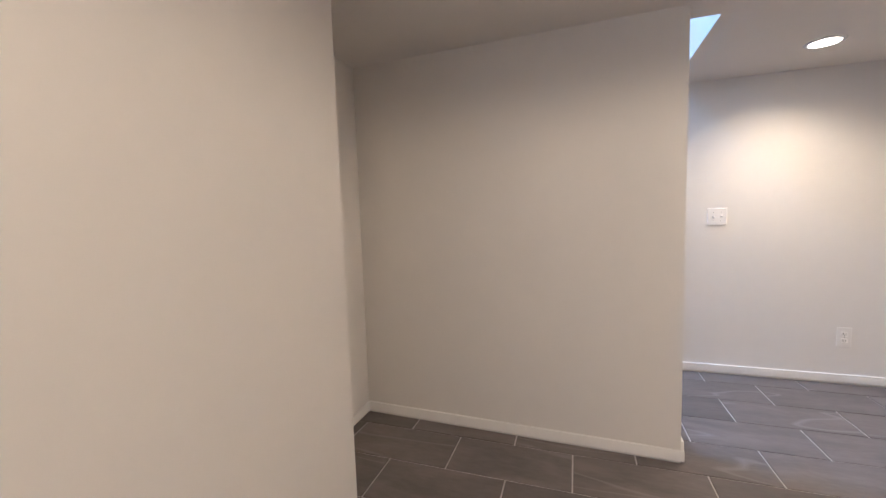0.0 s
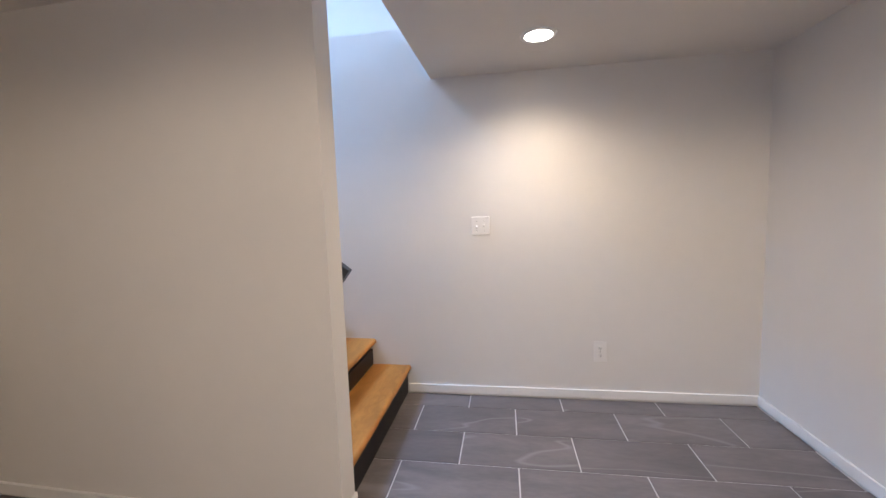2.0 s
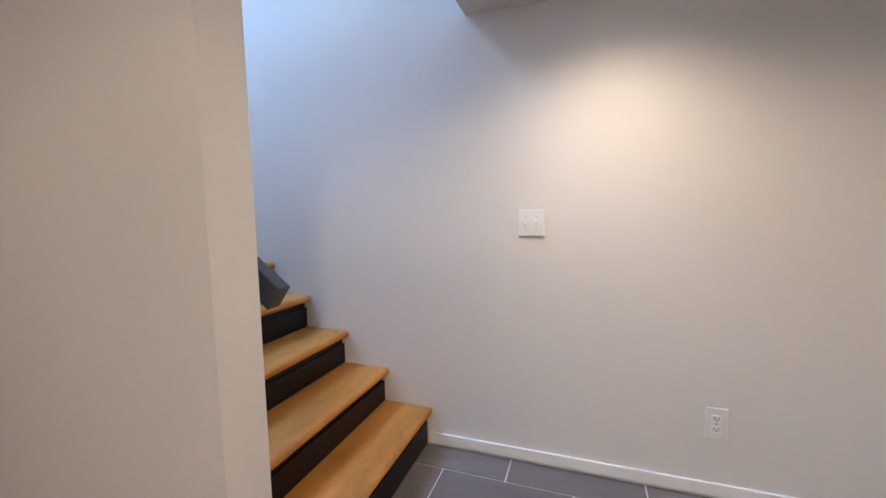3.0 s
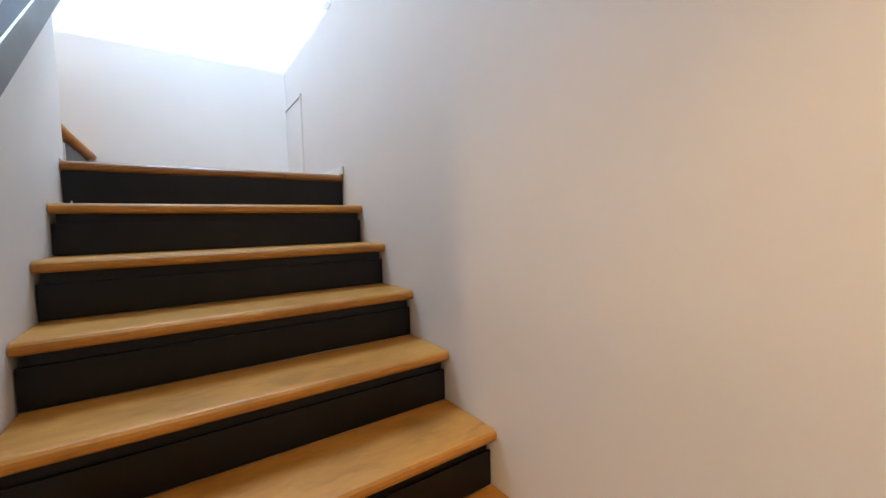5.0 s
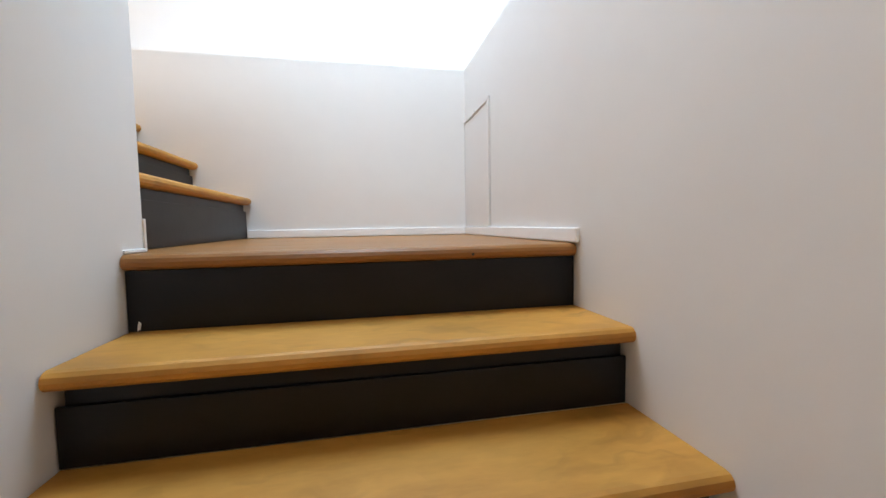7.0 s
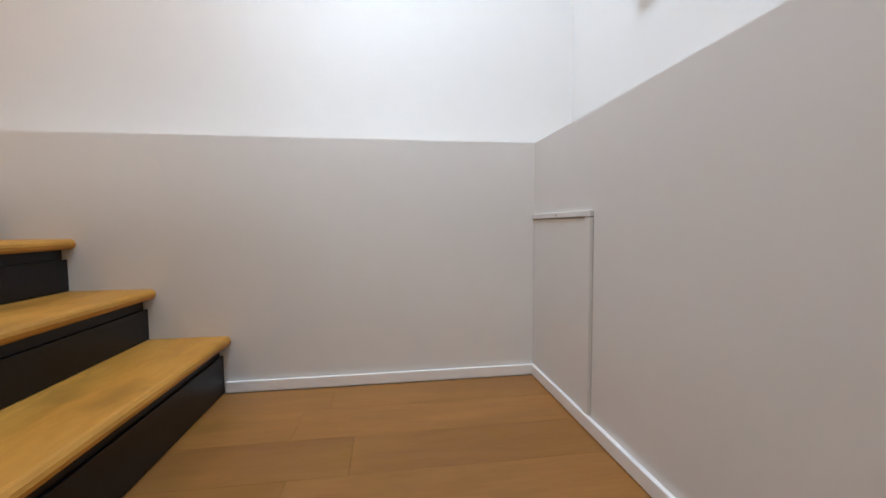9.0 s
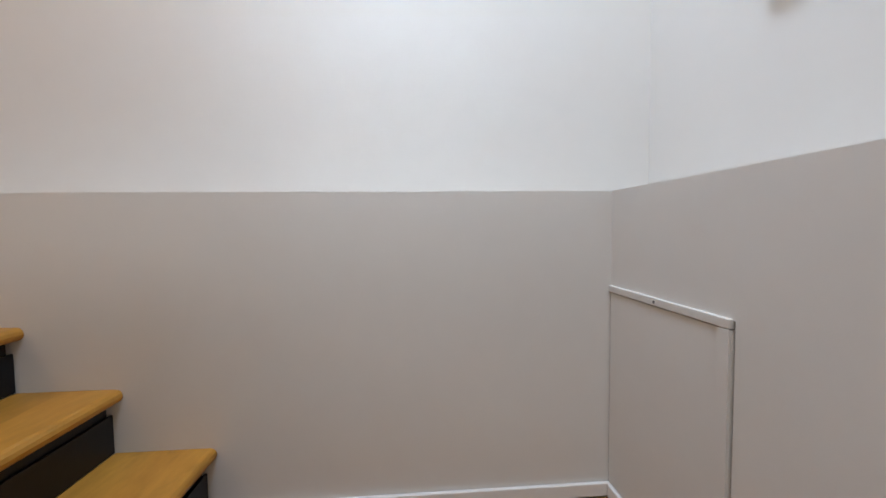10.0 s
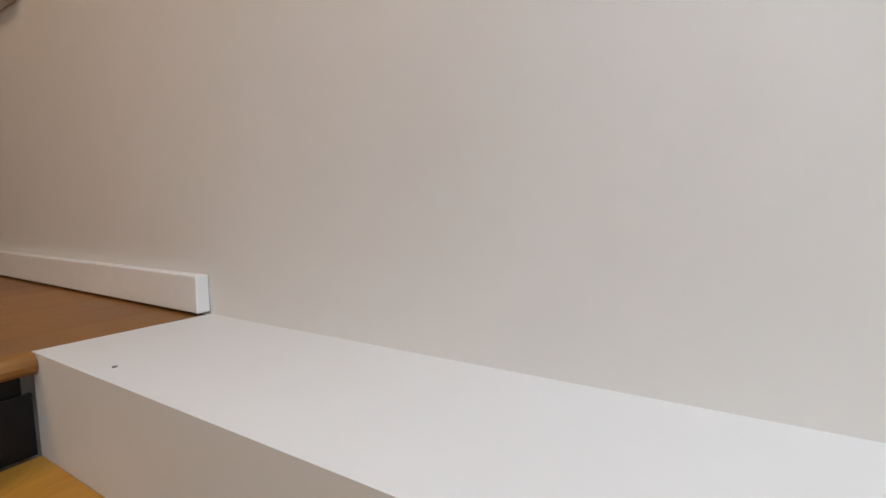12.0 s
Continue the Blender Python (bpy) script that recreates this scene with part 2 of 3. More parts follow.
# ---- plan ----
FLOOR = -0.02                  # basement floor
XR = 2.948                     # right wall of the basement room
XF = -2.08                     # lower face of the end wall at the landing
YS = -5.2                      # south end of the basement room
XW = -0.985                     # east wall of the upper flight, stair side
LAND = 1.438
RISE, RUN = 0.181, 0.240
RISE2, RUN2 = 0.179, 0.241   # the first riser of the upper flight is taller
PE = 0.828                     # free end of the partition
WA, WB = (-1.163, -1.219)       # partition, room face at the alcove and at its free end
SA, SB = (-1.118, -1.100)       # partition, stair face
OPEN0, OPEN1 = 1.008, 0.985     # edge of the stairwell opening, at the back wall and at its south side
OPENY = -1.067                  # south side of the stairwell opening, beyond the partition's end
LEFT = -0.43                    # room face of the deep left wall
DOORX = -0.858                  # wall with the low closet door, room face

END = -2.121                    # where the ledge gives way to the upper floor

# walls of the basement
HX0, HX1, HZ0, HZ1 = XF, -1.629, 1.482, 2.080   # access hatch opening
back_wall = setting("wall_back", boxes((HX1, 3.4, 0, YU, -0.1, UP), (XF, HX1, 0, YU, -0.1, HZ0), (XF, HX1, 0, YU, HZ1, UP), (XF, HX1, 0.10, YU, HZ0, HZ1)),
        PAINT, "off-white painted foundation wall with a flat ledge on top", "wall")
setting("wall_end", prism(bmesh.new(), [(XU, END), (XF, END - 0.024), (XF, YU), (XU, YU)], -0.1, UP), PAINT, "off-white painted low wall with a wide ledge behind the landing", "wall")
setting("wall_right", boxes((XR, 3.4, YS, 0, -0.1, CEIL)), PAINT, "plain off-white painted basement wall", "wall")
setting("wall_south", boxes((-1.05, XR, YS - 0.2, YS, -0.1, CEIL)), PAINT, "plain off-white painted basement wall", "wall")
bm = bmesh.new()
prism(bm, [(XW, SA), (XW, WA), (PE, WB), (PE, SB)], FLOOR, CEIL)
partition = setting("wall_partition", bm, PAINT, "off-white painted partition wall beside the stairs", "wall")
bm = bmesh.new()
prism(bm, [(XW, SA), (XW, WB), (PE, WB), (PE, SB)], CEIL, UP + 0.0)
setting("wall_partition_top", bm, PAINT, "off-white painted band above the partition at floor level", "wall")
DY0, DY1, DZ1 = -1.93, -1.480, 1.127             # low closet door opening
setting("wall_alcove", boxes((XW, DOORX, DY1, WA, FLOOR, UP), (XW, DOORX, DY0, DY1, DZ1, UP), (XW, DOORX, -2.10, DY0, FLOOR, UP)), PAINT,
        "off-white painted thin wall below the upper flight", "wall")
setting("wall_left", boxes((-1.05, LEFT, WIN[1], -2.01, -0.1, CEIL), (-1.05, LEFT, YS, WIN[0], -0.1, CEIL), (-1.05, LEFT, WIN[0], WIN[1], -0.1, WIN[2]), (-1.05, LEFT, WIN[0], WIN[1], WIN[3], CEIL)), PAINT, "plain off-white painted basement wall with an outer corner", "wall")
# unseen window, added to hold the bluish fill lamp
window = thing("fill_window", (-0.73, (WIN[0] + WIN[1]) / 2, WIN[2]), "unseen white framed window, added for fill light in the deep basement wall", "window", kind="structure")
part("window_frame", boxes((-0.76, -0.70, WIN[0], WIN[0] + 0.05, WIN[2], WIN[3]), (-0.76, -0.70, WIN[1] - 0.05, WIN[1], WIN[2], WIN[3]),
     (-0.76, -0.70, WIN[0] + 0.05, WIN[1] - 0.05, WIN[2], WIN[2] + 0.05), (-0.76, -0.70, WIN[0] + 0.05, WIN[1] - 0.05, WIN[3] - 0.05, WIN[3]), bevel=0.004), TRIM, window)
part("pane", boxes((-0.733, -0.727, WIN[0] + 0.05, WIN[1] - 0.05, WIN[2] + 0.05, WIN[3] - 0.05)), GLASS, window).visible_shadow = False
# near-black sheet in place of the shade behind the closet door
setting("closet_shade_sheet", boxes((XW - 0.02, XW - 0.006, -2.05, -1.30, FLOOR, 1.4)), SLOT, "near-black sheet standing in for the shade inside the low closet", "wall")
setting("ceiling_basement", prism(bmesh.new(), [(OPEN0, 0), (OPEN1, OPENY), (PE + 0.001, OPENY), (PE + 0.001, WB), (DOORX, WB), (DOORX, YS), (XR, YS), (XR, 0)], CEIL, UP - 0.02), CEILPAINT, "flat off-white painted basement ceiling", "ceiling")

# upper floor shell
setting("wall_upper_end", boxes((XU - 0.2, XU, -6.4, YU + 0.2, -0.1, UPCEIL)), PAINT, "off-white painted upper wall set back behind the ledge", "wall")
setting("wall_upper_back", boxes((XU, 4.2, YU, YU + 0.2, -0.1, UPCEIL)), PAINT, "off-white painted upper wall set back behind the ledge", "wall")
setting("wall_upper_east", boxes((4.0, 4.2, -6.4, EAST[0], UP - 0.3, UPCEIL), (4.0, 4.2, EAST[1], YU, UP - 0.3, UPCEIL), (4.0, 4.2, EAST[0], EAST[1], UP - 0.3, EAST[2]), (4.0, 4.2, EAST[0], EAST[1], EAST[3], UPCEIL)), PAINT, "plain off-white painted upper wall", "wall")
setting("wall_upper_south", boxes((XU, 4.0, -6.6, -6.4, UP - 0.3, UPCEIL)), PAINT, "plain off-white painted upper wall", "wall")
setting("ceiling_upper", boxes((XU, 4.0, -6.4, SKY[2], UPCEIL, UPCEIL + 0.2), (XU, 4.0, SKY[3], YU, UPCEIL, UPCEIL + 0.2), (XU, SKY[0], SKY[2], SKY[3], UPCEIL, UPCEIL + 0.2), (SKY[1], 4.0, SKY[2], SKY[3], UPCEIL, UPCEIL + 0.2)), CEILPAINT, "flat off-white painted upper ceiling", "ceiling")
skylight = thing("window_2", ((SKY[0] + SKY[1]) / 2, (SKY[2] + SKY[3]) / 2, UPCEIL + 0.2), "white framed skylight above the turn of the stairs", "skylight", kind="structure")
part("window_frame", boxes((SKY[0], SKY[0] + 0.05, SKY[2], SKY[3], UPCEIL + 0.13, UPCEIL + 0.19), (SKY[1] - 0.05, SKY[1], SKY[2], SKY[3], UPCEIL + 0.13, UPCEIL + 0.19),
     (SKY[0] + 0.05, SKY[1] - 0.05, SKY[2], SKY[2] + 0.05, UPCEIL + 0.13, UPCEIL + 0.19), (SKY[0] + 0.05, SKY[1] - 0.05, SKY[3] - 0.05, SKY[3], UPCEIL + 0.13, UPCEIL + 0.19), bevel=0.004), TRIM, skylight)
part("pane", boxes((SKY[0] + 0.05, SKY[1] - 0.05, SKY[2] + 0.05, SKY[3] - 0.05, UPCEIL + 0.157, UPCEIL + 0.163)), GLASS, skylight).visible_shadow = False

east_window = thing("window_3", (4.1, (EAST[0] + EAST[1]) / 2, EAST[2]), "wide white framed window of the upper room", "window", kind="structure")
part("window_frame", boxes((4.08, 4.14, EAST[0], EAST[0] + 0.06, EAST[2], EAST[3]), (4.08, 4.14, EAST[1] - 0.06, EAST[1], EAST[2], EAST[3]),
     (4.08, 4.14, EAST[0] + 0.06, EAST[1] - 0.06, EAST[2], EAST[2] + 0.06), (4.08, 4.14, EAST[0] + 0.06, EAST[1] - 0.06, EAST[3] - 0.06, EAST[3]), bevel=0.004), TRIM, east_window)
part("pane", boxes((4.107, 4.113, EAST[0] + 0.06, EAST[1] - 0.06, EAST[2] + 0.06, EAST[3] - 0.06)), GLASS, east_window).visible_shadow = False

# upper floor slab, around the stairwell
setting("floor_upper_slab", boxes((XU, 4.0, -6.4, YS, UP - 0.25, UP - 0.014), (DOORX, 4.0, YS, WB, UP - 0.02, UP - 0.014), (XU, DOORX, YS, END - 0.062, UP - 0.25, UP - 0.014), (1.005, 4.0, WB, YU, UP - 0.02, UP - 0.014)),
        PAINT, "upper floor structure around the stairwell", "floor")

# ---- lower flight ----
def nosed_tread(bm, x_nose, x_back, y0, y1, top, thick=0.036, seg=6):
    """A board along y whose front edge, at the greater x, is rounded half round."""
    r = thick / 2
    prof = [(x_back, top - thick)] + [(x_nose - r + r * math.sin(a), top - r - r * math.cos(a)) for a in [math.pi * k / seg for k in range(seg + 1)]] + [(x_back, top)]
    a = [bm.verts.new((x, y0, z)) for x, z in prof]
    b = [bm.verts.new((x, y1, z)) for x, z in prof]
    n = len(prof)
    bm.faces.new(a)
    bm.faces.new(b[::-1])
    for k in range(n):
        bm.faces.new((a[k], b[k], b[(k + 1) % n], a[(k + 1) % n]))
    bmesh.ops.recalc_face_normals(bm, faces=bm.faces)
    return bm


def left_edge(x):
    """Stair face of the partition at x."""
    return SA + (SB - SA) * (min(max(x, XW), PE) - XW) / (PE - XW)


NOSE = 0.036     # thickness of a tread
OVER = 0.036     # overhang over the riser
stairs = thing("staircase", (0, -0.55, 0), "straight flight of honey oak treads with black painted risers", "staircase")
for k in range(1, 8):
    xn, zt = 0.806 - RUN * (k - 1), 0.175 + RISE * (k - 1)
    y0 = left_edge(xn) + 0.003
    part("tread", nosed_tread(bmesh.new(), xn, xn - RUN - OVER + 0.008, y0, -0.001, zt), TREAD, stairs, smooth=False)
    zb = zt - RISE if k > 1 else FLOOR
    xr = xn - OVER
    riser = part("riser", boxes((xr - 0.02, xr, y0 + 0.012, -0.014, zb + 0.001, zt - NOSE - 0.001)), BLACK, stairs, "black painted riser board")
    part("riser_facing", boxes((xr + 0.001, xr + 0.009, y0 + 0.001, -0.006, zb + 0.002, zt - NOSE - 0.034), bevel=0.0012), BLACK, riser)
xr = -0.893
riser = part("riser", boxes((xr - 0.02, xr, SA + 0.004, -0.004, LAND - RISE + 0.001, LAND - NOSE - 0.001)), BLACK, stairs, "black painted riser board below the landing")

bm = bmesh.new()
prism(bm, [(0, 0), (0.006, 0.002), (0.009, 0.016), (0.004, 0.022), (0.001, 0.012)], 0, 0.0006)
bmesh.ops.transform(bm, matrix=Matrix.Translation((xr + 0.0002, SA + 0.022, LAND - RISE + 0.006)) @ Matrix.Rotation(radians(90), 4, "Z") @ Matrix.Rotation(radians(90), 4, "X"), verts=bm.verts)
part("paint_chip", bm, TRIM, riser, "small white chip in the black paint")

# landing
landing = thing("landing", (-1.5, -0.55, LAND - 0.04), "square honey oak landing with a rounded front nosing", "landing")
part("landing_base", boxes((XF + 0.001, -1.0, -1.17, -0.001, LAND - 0.16, LAND - 0.019)), SLOT, landing)
part("nosing", nosed_tread(bmesh.new(), -0.878, -0.951, SA + 0.003, -0.003, LAND), PLANK, landing, "rounded oak nosing strip")
part("knot", cylinder(bmesh.new(), (-0.8785, -0.302, LAND - 0.022), 0.004, 0.002, "X", 10), SLOT, landing, "small dark knot")
rng = random.Random(4)
count = 6
edges = [XF + 0.014 + (XW - 0.002 - XF - 0.014) * k / count for k in range(count + 1)] + [-0.9518]
for k, (x0, x1) in enumerate(zip(edges, edges[1:])):
    cuts = [-1.19, -0.62 + rng.uniform(-0.3, 0.3), -0.002] if k < count else [SA + 0.003, -0.002]
    for c0, c1 in zip(cuts, cuts[1:]):
        part("plank", boxes((x0 + 0.0003, x1 - 0.0003, c0 + 0.0003, c1 - 0.0003, LAND - 0.018, LAND), bevel=0.0004), PLANK, landing)

# ---- upper flight, along the end wall ----
upper = thing("staircase", (-1.5, -1.6, LAND), "short upper flight of honey oak treads with black risers", "staircase")
turn = Matrix.Rotation(radians(90), 4, "Z")
for k in range(1, 6):
    yn, zt = -1.148 - RUN2 * (k - 1), UP - RISE2 * (5 - k)
    if k == 5:
        yn = END + 0.002
    bm = nosed_tread(bmesh.new(), yn, yn - (RUN2 + OVER - 0.008 if k < 5 else 0.04), 0, 1, zt)
    for v in bm.verts:
        along, across = v.co.x, v.co.y
        v.co.x, v.co.y = (XF + 0.001) + across * (XW - 0.003 - XF - 0.001), along
    bmesh.ops.recalc_face_normals(bm, faces=bm.faces)
    part("tread", bm, TREAD_UP if k < 5 else PLANK, upper)
    zb = zt - RISE2 if k > 1 else LAND
    yr = yn - OVER
    riser = part("riser", boxes((XF + 0.014, XW - 0.012, yr - 0.02, yr, zb + 0.001, zt - NOSE - 0.001)), BLACK, upper, "black painted riser board")
    part("riser_facing", boxes((XF + 0.004, XW - 0.004, yr + 0.001, yr + 0.009, zb + 0.002, zt - NOSE - 0.034), bevel=0.0012), BLACK, riser)

# upper floorboards in sight from the stairs
floor_up = setting("floor_upper", boxes((XU + 0.001, 3.99, -6.39, YS, UP - 0.0138, UP - 0.006), (DOORX, 3.99, YS, WB, UP - 0.0138, UP - 0.006), (1.005, 3.99, WB, YU - 0.001, UP - 0.0138, UP - 0.006)), PLANK,
                   "dark honey oak floorboards of the upper floor", "floor")
y = END - 0.016
for k in range(22):
    x0, x1 = XU + 0.002, DOORX
    cut = x0 + 0.35 + rng.random() * 0.8
    for c0, c1 in ((x0, cut), (cut, x1)):
        part("plank", boxes((c0 + 0.0006, c1 - 0.0006, y - 0.1325, y - 0.0006, UP - 0.0135, UP - 0.001), bevel=0.0008), PLANK, floor_up)
    y -= 0.1335

# ---- skirtings ----
def skirting(name, *runs, label="thin white painted baseboard with a dark gap below"):
    return setting(name, boxes(*runs, bevel=0.003), TRIM, label, "baseboard")


G = FLOOR + 0.013
skirting("baseboard_back", (0.79, XR - 0.001, -0.014, -0.001, G, 0.047))
skirting("baseboard_right", (XR - 0.014, XR - 0.001, YS, -0.016, G, 0.047))
bm = bmesh.new()
prism(bm, [(DOORX + 0.001, WA - 0.001), (DOORX + 0.001, WA - 0.014), (PE + 0.014, WB - 0.014), (PE + 0.014, WB - 0.002), (PE + 0.001, WB - 0.001)], FLOOR + 0.014, 0.048)
bmesh.ops.bevel(bm, geom=list(bm.edges), offset=0.003, segments=2, affect="EDGES")
setting("baseboard_partition", bm, TRIM, "thin white painted baseboard along the partition", "baseboard")
skirting("baseboard_partition_end", (PE + 0.001, PE + 0.014, WB - 0.001, SB - 0.002, FLOOR + 0.008, 0.088), label="short white painted baseboard on the wall's end")
skirting("baseboard_alcove", (DOORX + 0.001, DOORX + 0.014, DY1 + 0.02, WA - 0.016, FLOOR + 0.014, 0.048))
skirting("baseboard_landing_end", (XF + 0.001, XF + 0.014, -1.17, -0.001, LAND + 0.002, LAND + 0.043), label="thin white painted baseboard on the landing")
skirting("baseboard_landing_side", (XF + 0.016, -0.866, -0.014, -0.001, LAND + 0.002, LAND + 0.043), label="thin white painted baseboard on the landing")
skirting("baseboard_upper", (XU + 0.001, XU + 0.030, -6.3, END + 0.002, UP + 0.006, UP + 0.09), label="tall white painted baseboard ending at the ledge")

setting("trim_landing_corner", boxes((XW - 0.006, XW + 0.002, SA - 0.02, SA + 0.006, LAND + 0.001, LAND + 0.083), (XW + 0.003, -0.895, SA + 0.0005, SA + 0.007, LAND + 0.001, LAND + 0.010), bevel=0.002), PAINT,
        "small white trim where the partition meets the landing", "trim")

nick = thing("nail_head", (-2.11, -1.944, UP), "tiny dark nail head in the painted ledge", "nail")
part("head", cylinder(bmesh.new(), (-2.11, -1.944, UP + 0.0005), 0.0035, 0.001, "Z", 10), STEEL, nick)

# ---- access hatch on the landing ----
hatch = thing("access_hatch", ((HX0 + HX1) / 2, 0, HZ0), "white painted access panel let into the wall", "hatch")
part("panel", boxes((HX0 + 0.004, HX1 - 0.005, -0.004, 0.012, HZ0 + 0.001, HZ1 - 0.0185), bevel=0.0015), PAINT, hatch)
part("top_rail", boxes((HX0 + 0.002, HX1 - 0.006, -0.009, 0.012, HZ1 - 0.016, HZ1 + 0.003), bevel=0.002), PAINT, hatch)
part("side_stile", boxes((HX1 - 0.034, HX1 - 0.0055, -0.009, -0.0045, HZ0 + 0.002, HZ1 - 0.017), bevel=0.001), PAINT, hatch)
part("screw", cylinder(bmesh.new(), (-1.86, -0.0075, HZ1 - 0.007), 0.004, 0.005, "Y", 12), STEEL, hatch)

# ---- low closet door with its latch ----
door = thing("closet_door", (DOORX, (DY0 + DY1) / 2, 0), "low off-white painted flush closet door, shut", "door")
part("door_leaf", boxes((DOORX - 0.032, DOORX - 0.0005, DY0 + 0.004, DY1 - 0.0002, FLOOR + 0.03, DZ1 - 0.006), bevel=0.0004), PAINT, door)
latch = part("latch", boxes((DOORX, DOORX + 0.006, -1.516, -1.462, 0.743, 0.778), bevel=0.002), STEEL, door, "small dull metal barrel latch")
part("bolt", cylinder(bmesh.new(), (DOORX + 0.011, -1.488, 0.76), 0.006, 0.06, "Y", 14), STEEL, latch)
part("bolt_knob", cylinder(bmesh.new(), (DOORX + 0.020, -1.492, 0.76), 0.005, 0.014, "X", 12), STEEL, latch)

# ---- hand rail on the partition ----
slope = math.atan2(RISE, RUN)
rail = thing("handrail", (0, -1.03, 1.6), "square charcoal painted wooden handrail on the stair wall", "handrail")
x_low, z_low, length = 0.830, 0.985, 2.05
dx, dz = -math.cos(slope), math.sin(slope)
bm = bmesh.new()
box(bm, 0, length, -0.021, 0.021, 0.0, 0.068, bevel=0.004)
bmesh.ops.transform(bm, matrix=Matrix.Translation((x_low, -1.020, z_low)) @ Matrix.Rotation(math.pi, 4, "Z") @ Matrix.Rotation(-slope, 4, "Y") @ Matrix.Translation((0, 0, -0.068)), verts=bm.verts)
part("rail", bm, RAIL, rail)
for d in (0.35, 1.7):
    bx, bz = x_low + dx * d, z_low + dz * d - 0.055
    part("bracket", boxes((bx - 0.012, bx + 0.012, left_edge(bx), -1.030, bz - 0.03, bz - 0.012), bevel=0.002), RAIL, rail)


# ---- switch and socket ----
def wall_switch(x, z, y=0.0):
    t = thing("light_switch", (x, y, z), "double white toggle light switch with two levers", "light switch")
    part("plate", boxes((x - 0.059, x + 0.059, y - 0.009, y - 0.0002, z - 0.059, z + 0.059), bevel=0.0035), PLASTIC, t)
    for s, tip in ((-0.023, -1), (0.023, 1)):
        part("surround", boxes((x + s - 0.006, x + s + 0.006, y - 0.0098, y - 0.0085, z - 0.013, z + 0.013)), PLASTIC, t)
        bm = bmesh.new()
        box(bm, -0.004, 0.004, -0.020, 0, -0.0055, 0.0055, bevel=0.0012)
        bmesh.ops.transform(bm, matrix=Matrix.Translation((x + s, y - 0.009, z)) @ Matrix.Rotation(radians(28 if tip < 0 else -24), 4, "X"), verts=bm.verts)
        part("lever", bm, PLASTIC, t)
        for dzs in (-0.030, 0.030):
            part("screw", cylinder(bmesh.new(), (x + s, y - 0.0096, z + dzs), 0.0026, 0.0014, "Y", 12), SCREW, t)
    return t


def wall_outlet(x, z, y=0.0):
    t = thing("wall_outlet", (x, y, z), "white duplex wall outlet with two sockets", "outlet")
    part("plate", boxes((x - 0.039, x + 0.039, y - 0.006, y - 0.0002, z - 0.066, z + 0.066), bevel=0.0025), PLASTIC, t)
    for dzs in (-0.022, 0.022):
        bm = bmesh.new()
        box(bm, x - 0.017, x + 0.017, y - 0.0085, y - 0.0055, z + dzs - 0.014, z + dzs + 0.014, bevel=0.004)
        s = part("socket", bm, PLASTIC, t)
        for dxs, h in ((-0.0065, 0.0045), (0.0065, 0.0038)):
            part("slot", boxes((x + dxs - 0.0013, x + dxs + 0.0013, y - 0.0092, y - 0.008, z + dzs - h + 0.002, z + dzs + h + 0.002)), SLOT, s)
        part("slot", cylinder(bmesh.new(), (x, y - 0.0088, z + dzs - 0.008), 0.0024, 0.001, "Y", 10), SLOT, s)
    part("screw", cylinder(bmesh.new(), (x, y - 0.0066, z), 0.003, 0.0016, "Y", 12), STEEL, t)
    return t


wall_switch(1.3005, 1.112)
wall_outlet(2.035, 0.298)


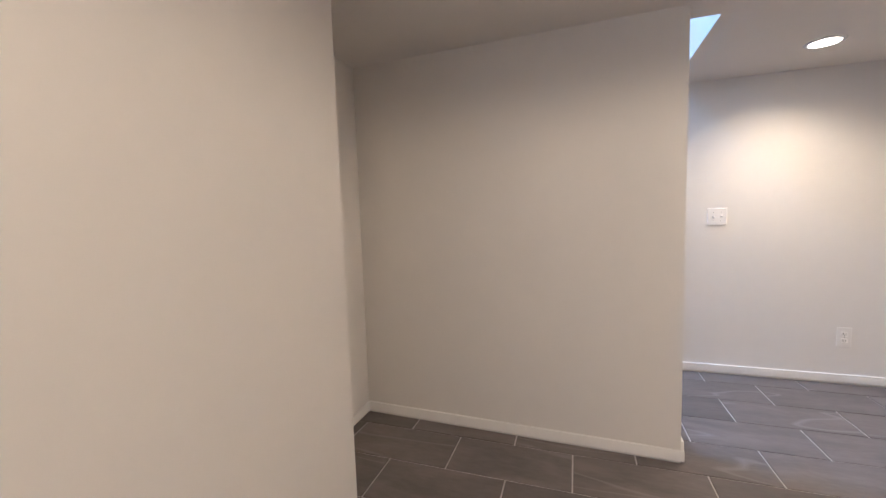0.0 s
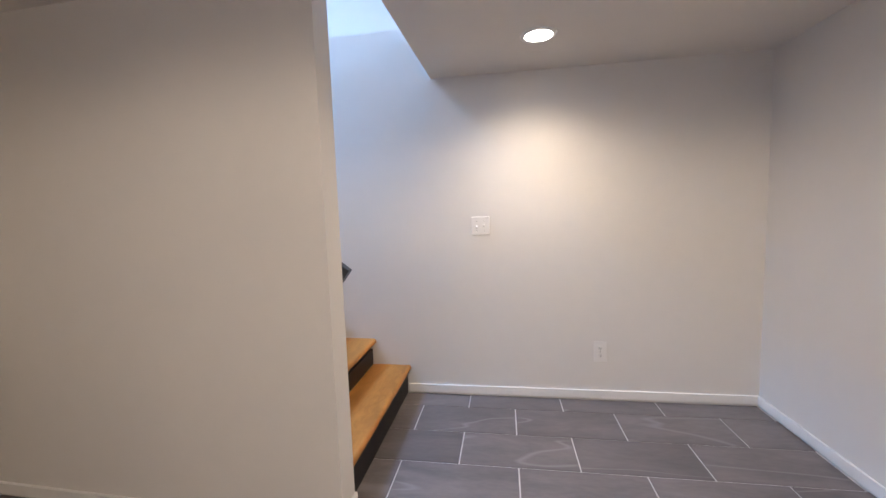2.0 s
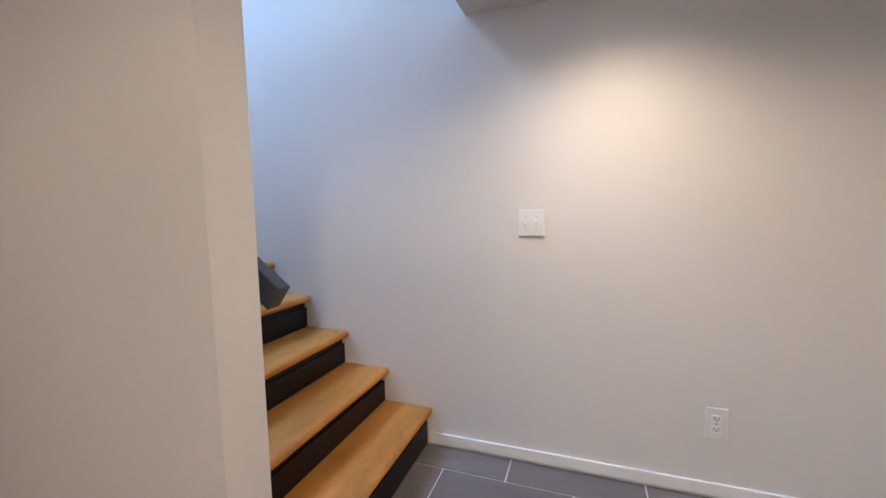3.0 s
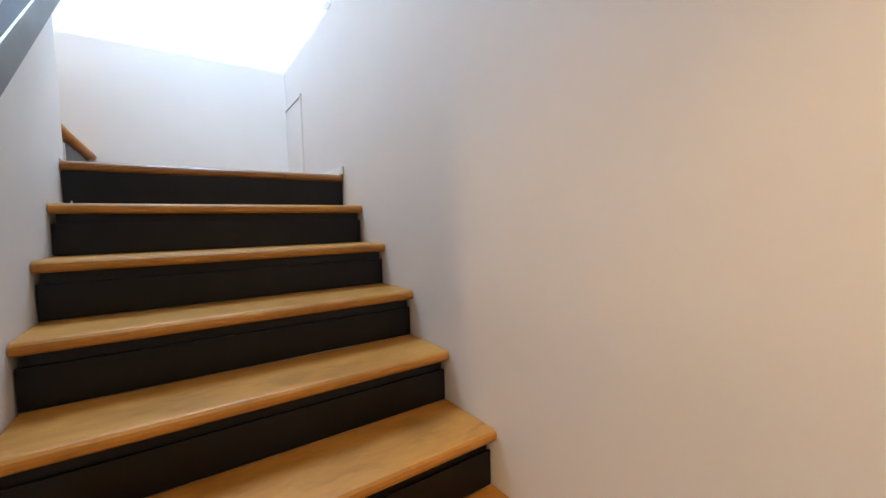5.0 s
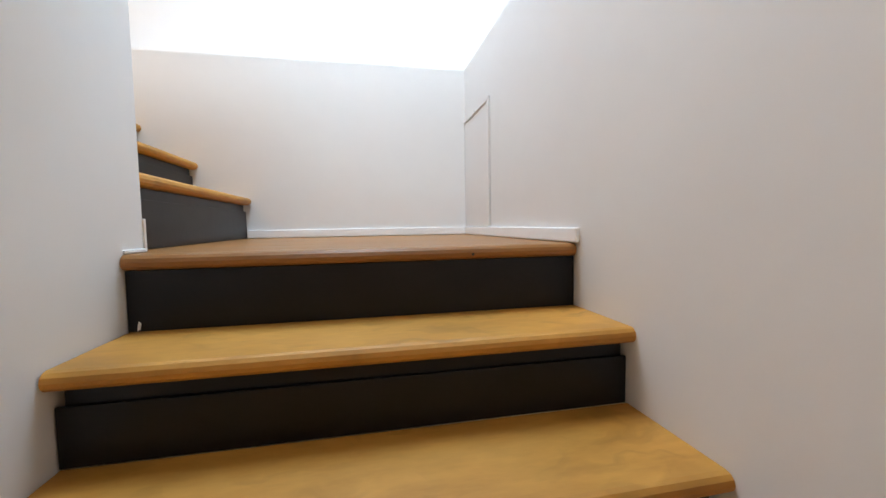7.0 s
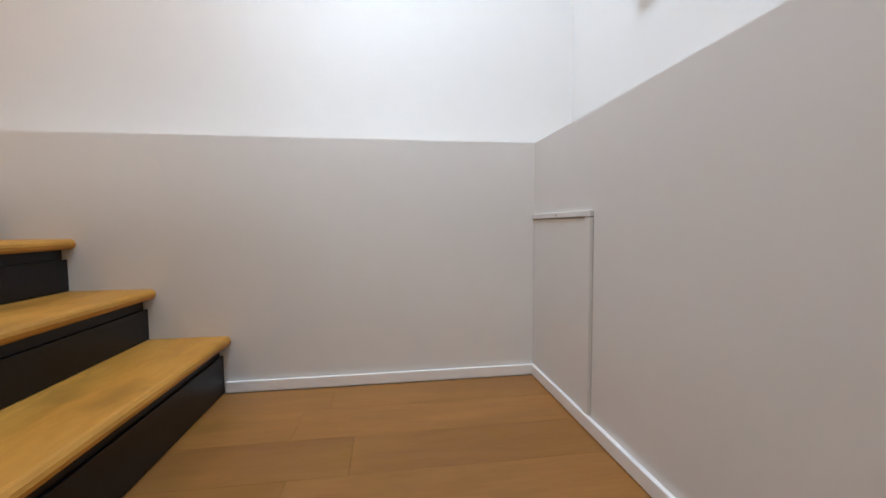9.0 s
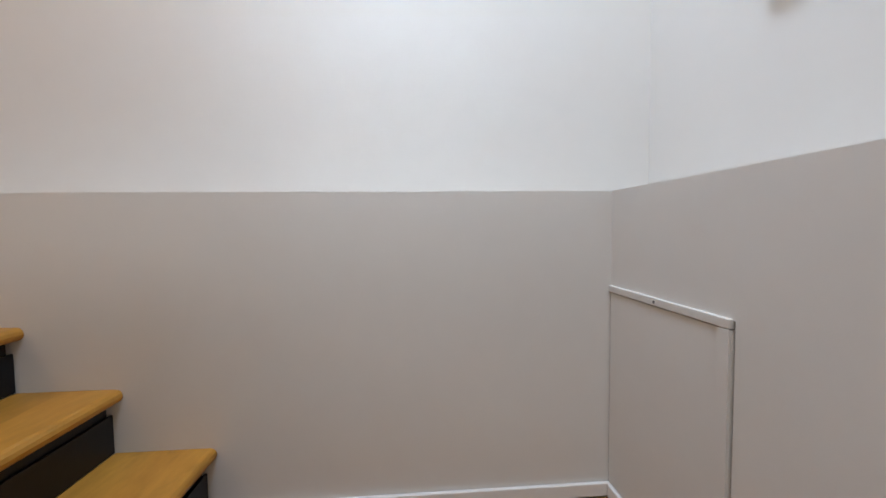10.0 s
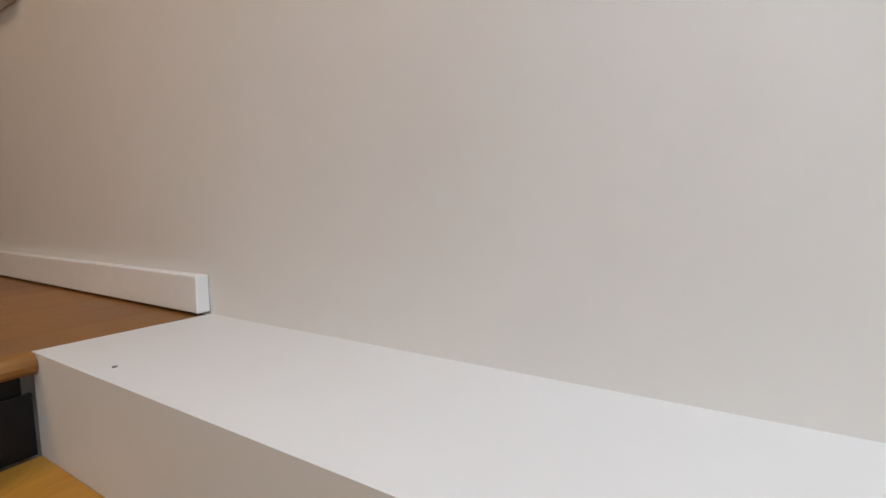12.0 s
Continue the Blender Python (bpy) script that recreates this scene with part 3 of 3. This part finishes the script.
# ---- recessed lamps ----
def recessed(x, y, z):
    t = thing("recessed_light", (x, y, z), "round recessed ceiling light, lit warm white", "ceiling light", "recessed lights")
    bm = bmesh.new()
    n = 40
    rings = [(0.088, -0.0005), (0.086, -0.005), (0.070, -0.008), (0.066, -0.004), (0.066, -0.001)]
    vs = [[bm.verts.new((x + r * math.cos(2 * math.pi * k / n), y + r * math.sin(2 * math.pi * k / n), z + h)) for k in range(n)] for r, h in rings]
    for a, b in zip(vs, vs[1:]):
        for k in range(n):
            bm.faces.new((a[k], a[(k + 1) % n], b[(k + 1) % n], b[k]))
    bmesh.ops.recalc_face_normals(bm, faces=bm.faces)
    part("trim_ring", bm, TRIM, t, smooth=True)
    part("lens", cylinder(bmesh.new(), (x, y, z - 0.003), 0.0655, 0.004, "Z", 40), GLOW, t, "glowing frosted lens")


# the four added fill lamps get the same ring and lens
for where, *_ in SPOTS:
    recessed(*where)


# ---- small boxes on the upper walls ----
sensor = thing("wall_box", (XU, -3.14, 3.35), "white plastic box mounted on the upper wall", "wall box")
part("cover", boxes((XU + 0.001, XU + 0.06, -3.29, -2.995, 3.245, 3.46), bevel=0.006), PLASTIC, sensor)
sensor = thing("wall_box", (-1.82, YU, 2.84), "white plastic box mounted on the upper wall", "wall box")
part("cover", boxes((-1.87, -1.77, YU - 0.04, YU - 0.001, 2.825, 2.90), bevel=0.006), PLASTIC, sensor)

# ---- basement floor: grout bed and single tiles ----
floor = setting("floor", boxes((-1.05, XR, YS, 0, -0.14, FLOOR - 0.004)), GROUT, "dark slate-look floor tiles in running bond with pale grout", "floor")
PITCH, LONG, JOINT = 0.2787, 0.576, 0.0066
full = None
for r in range(-1, 20):
    ya, yb = -0.170 - PITCH * r, -0.170 - PITCH * (r + 1)
    ya, yb = min(ya, -0.003) - JOINT / 2, max(yb, YS) + JOINT / 2
    if ya - yb < 0.03:
        continue
    start = (0.922 if r % 2 == 0 else 1.210) - 4 * LONG
    for c in range(9):
        xa, xb = start + c * LONG + JOINT / 2, start + (c + 1) * LONG - JOINT / 2
        xa, xb = max(xa, DOORX - 0.02), min(xb, XR - 0.003)
        if xb - xa < 0.03:
            continue
        whole = abs(xb - xa - (LONG - JOINT)) < 1e-4 and abs(ya - yb - (PITCH - JOINT)) < 1e-4
        if whole and full:
            tile = new("tile", full)
            tile.parent = floor
        else:
            bm = bmesh.new()
            hx, hy = (xb - xa) / 2, (ya - yb) / 2
            box(bm, -hx, hx, -hy, hy, -0.006, 0.0, bevel=0.0012, seg=1)
            tile = part("tile", bm, TILE, floor)
            if whole:
                full = tile.data
        tile.location = ((xa + xb) / 2 * METRE, (ya + yb) / 2 * METRE, FLOOR * METRE)
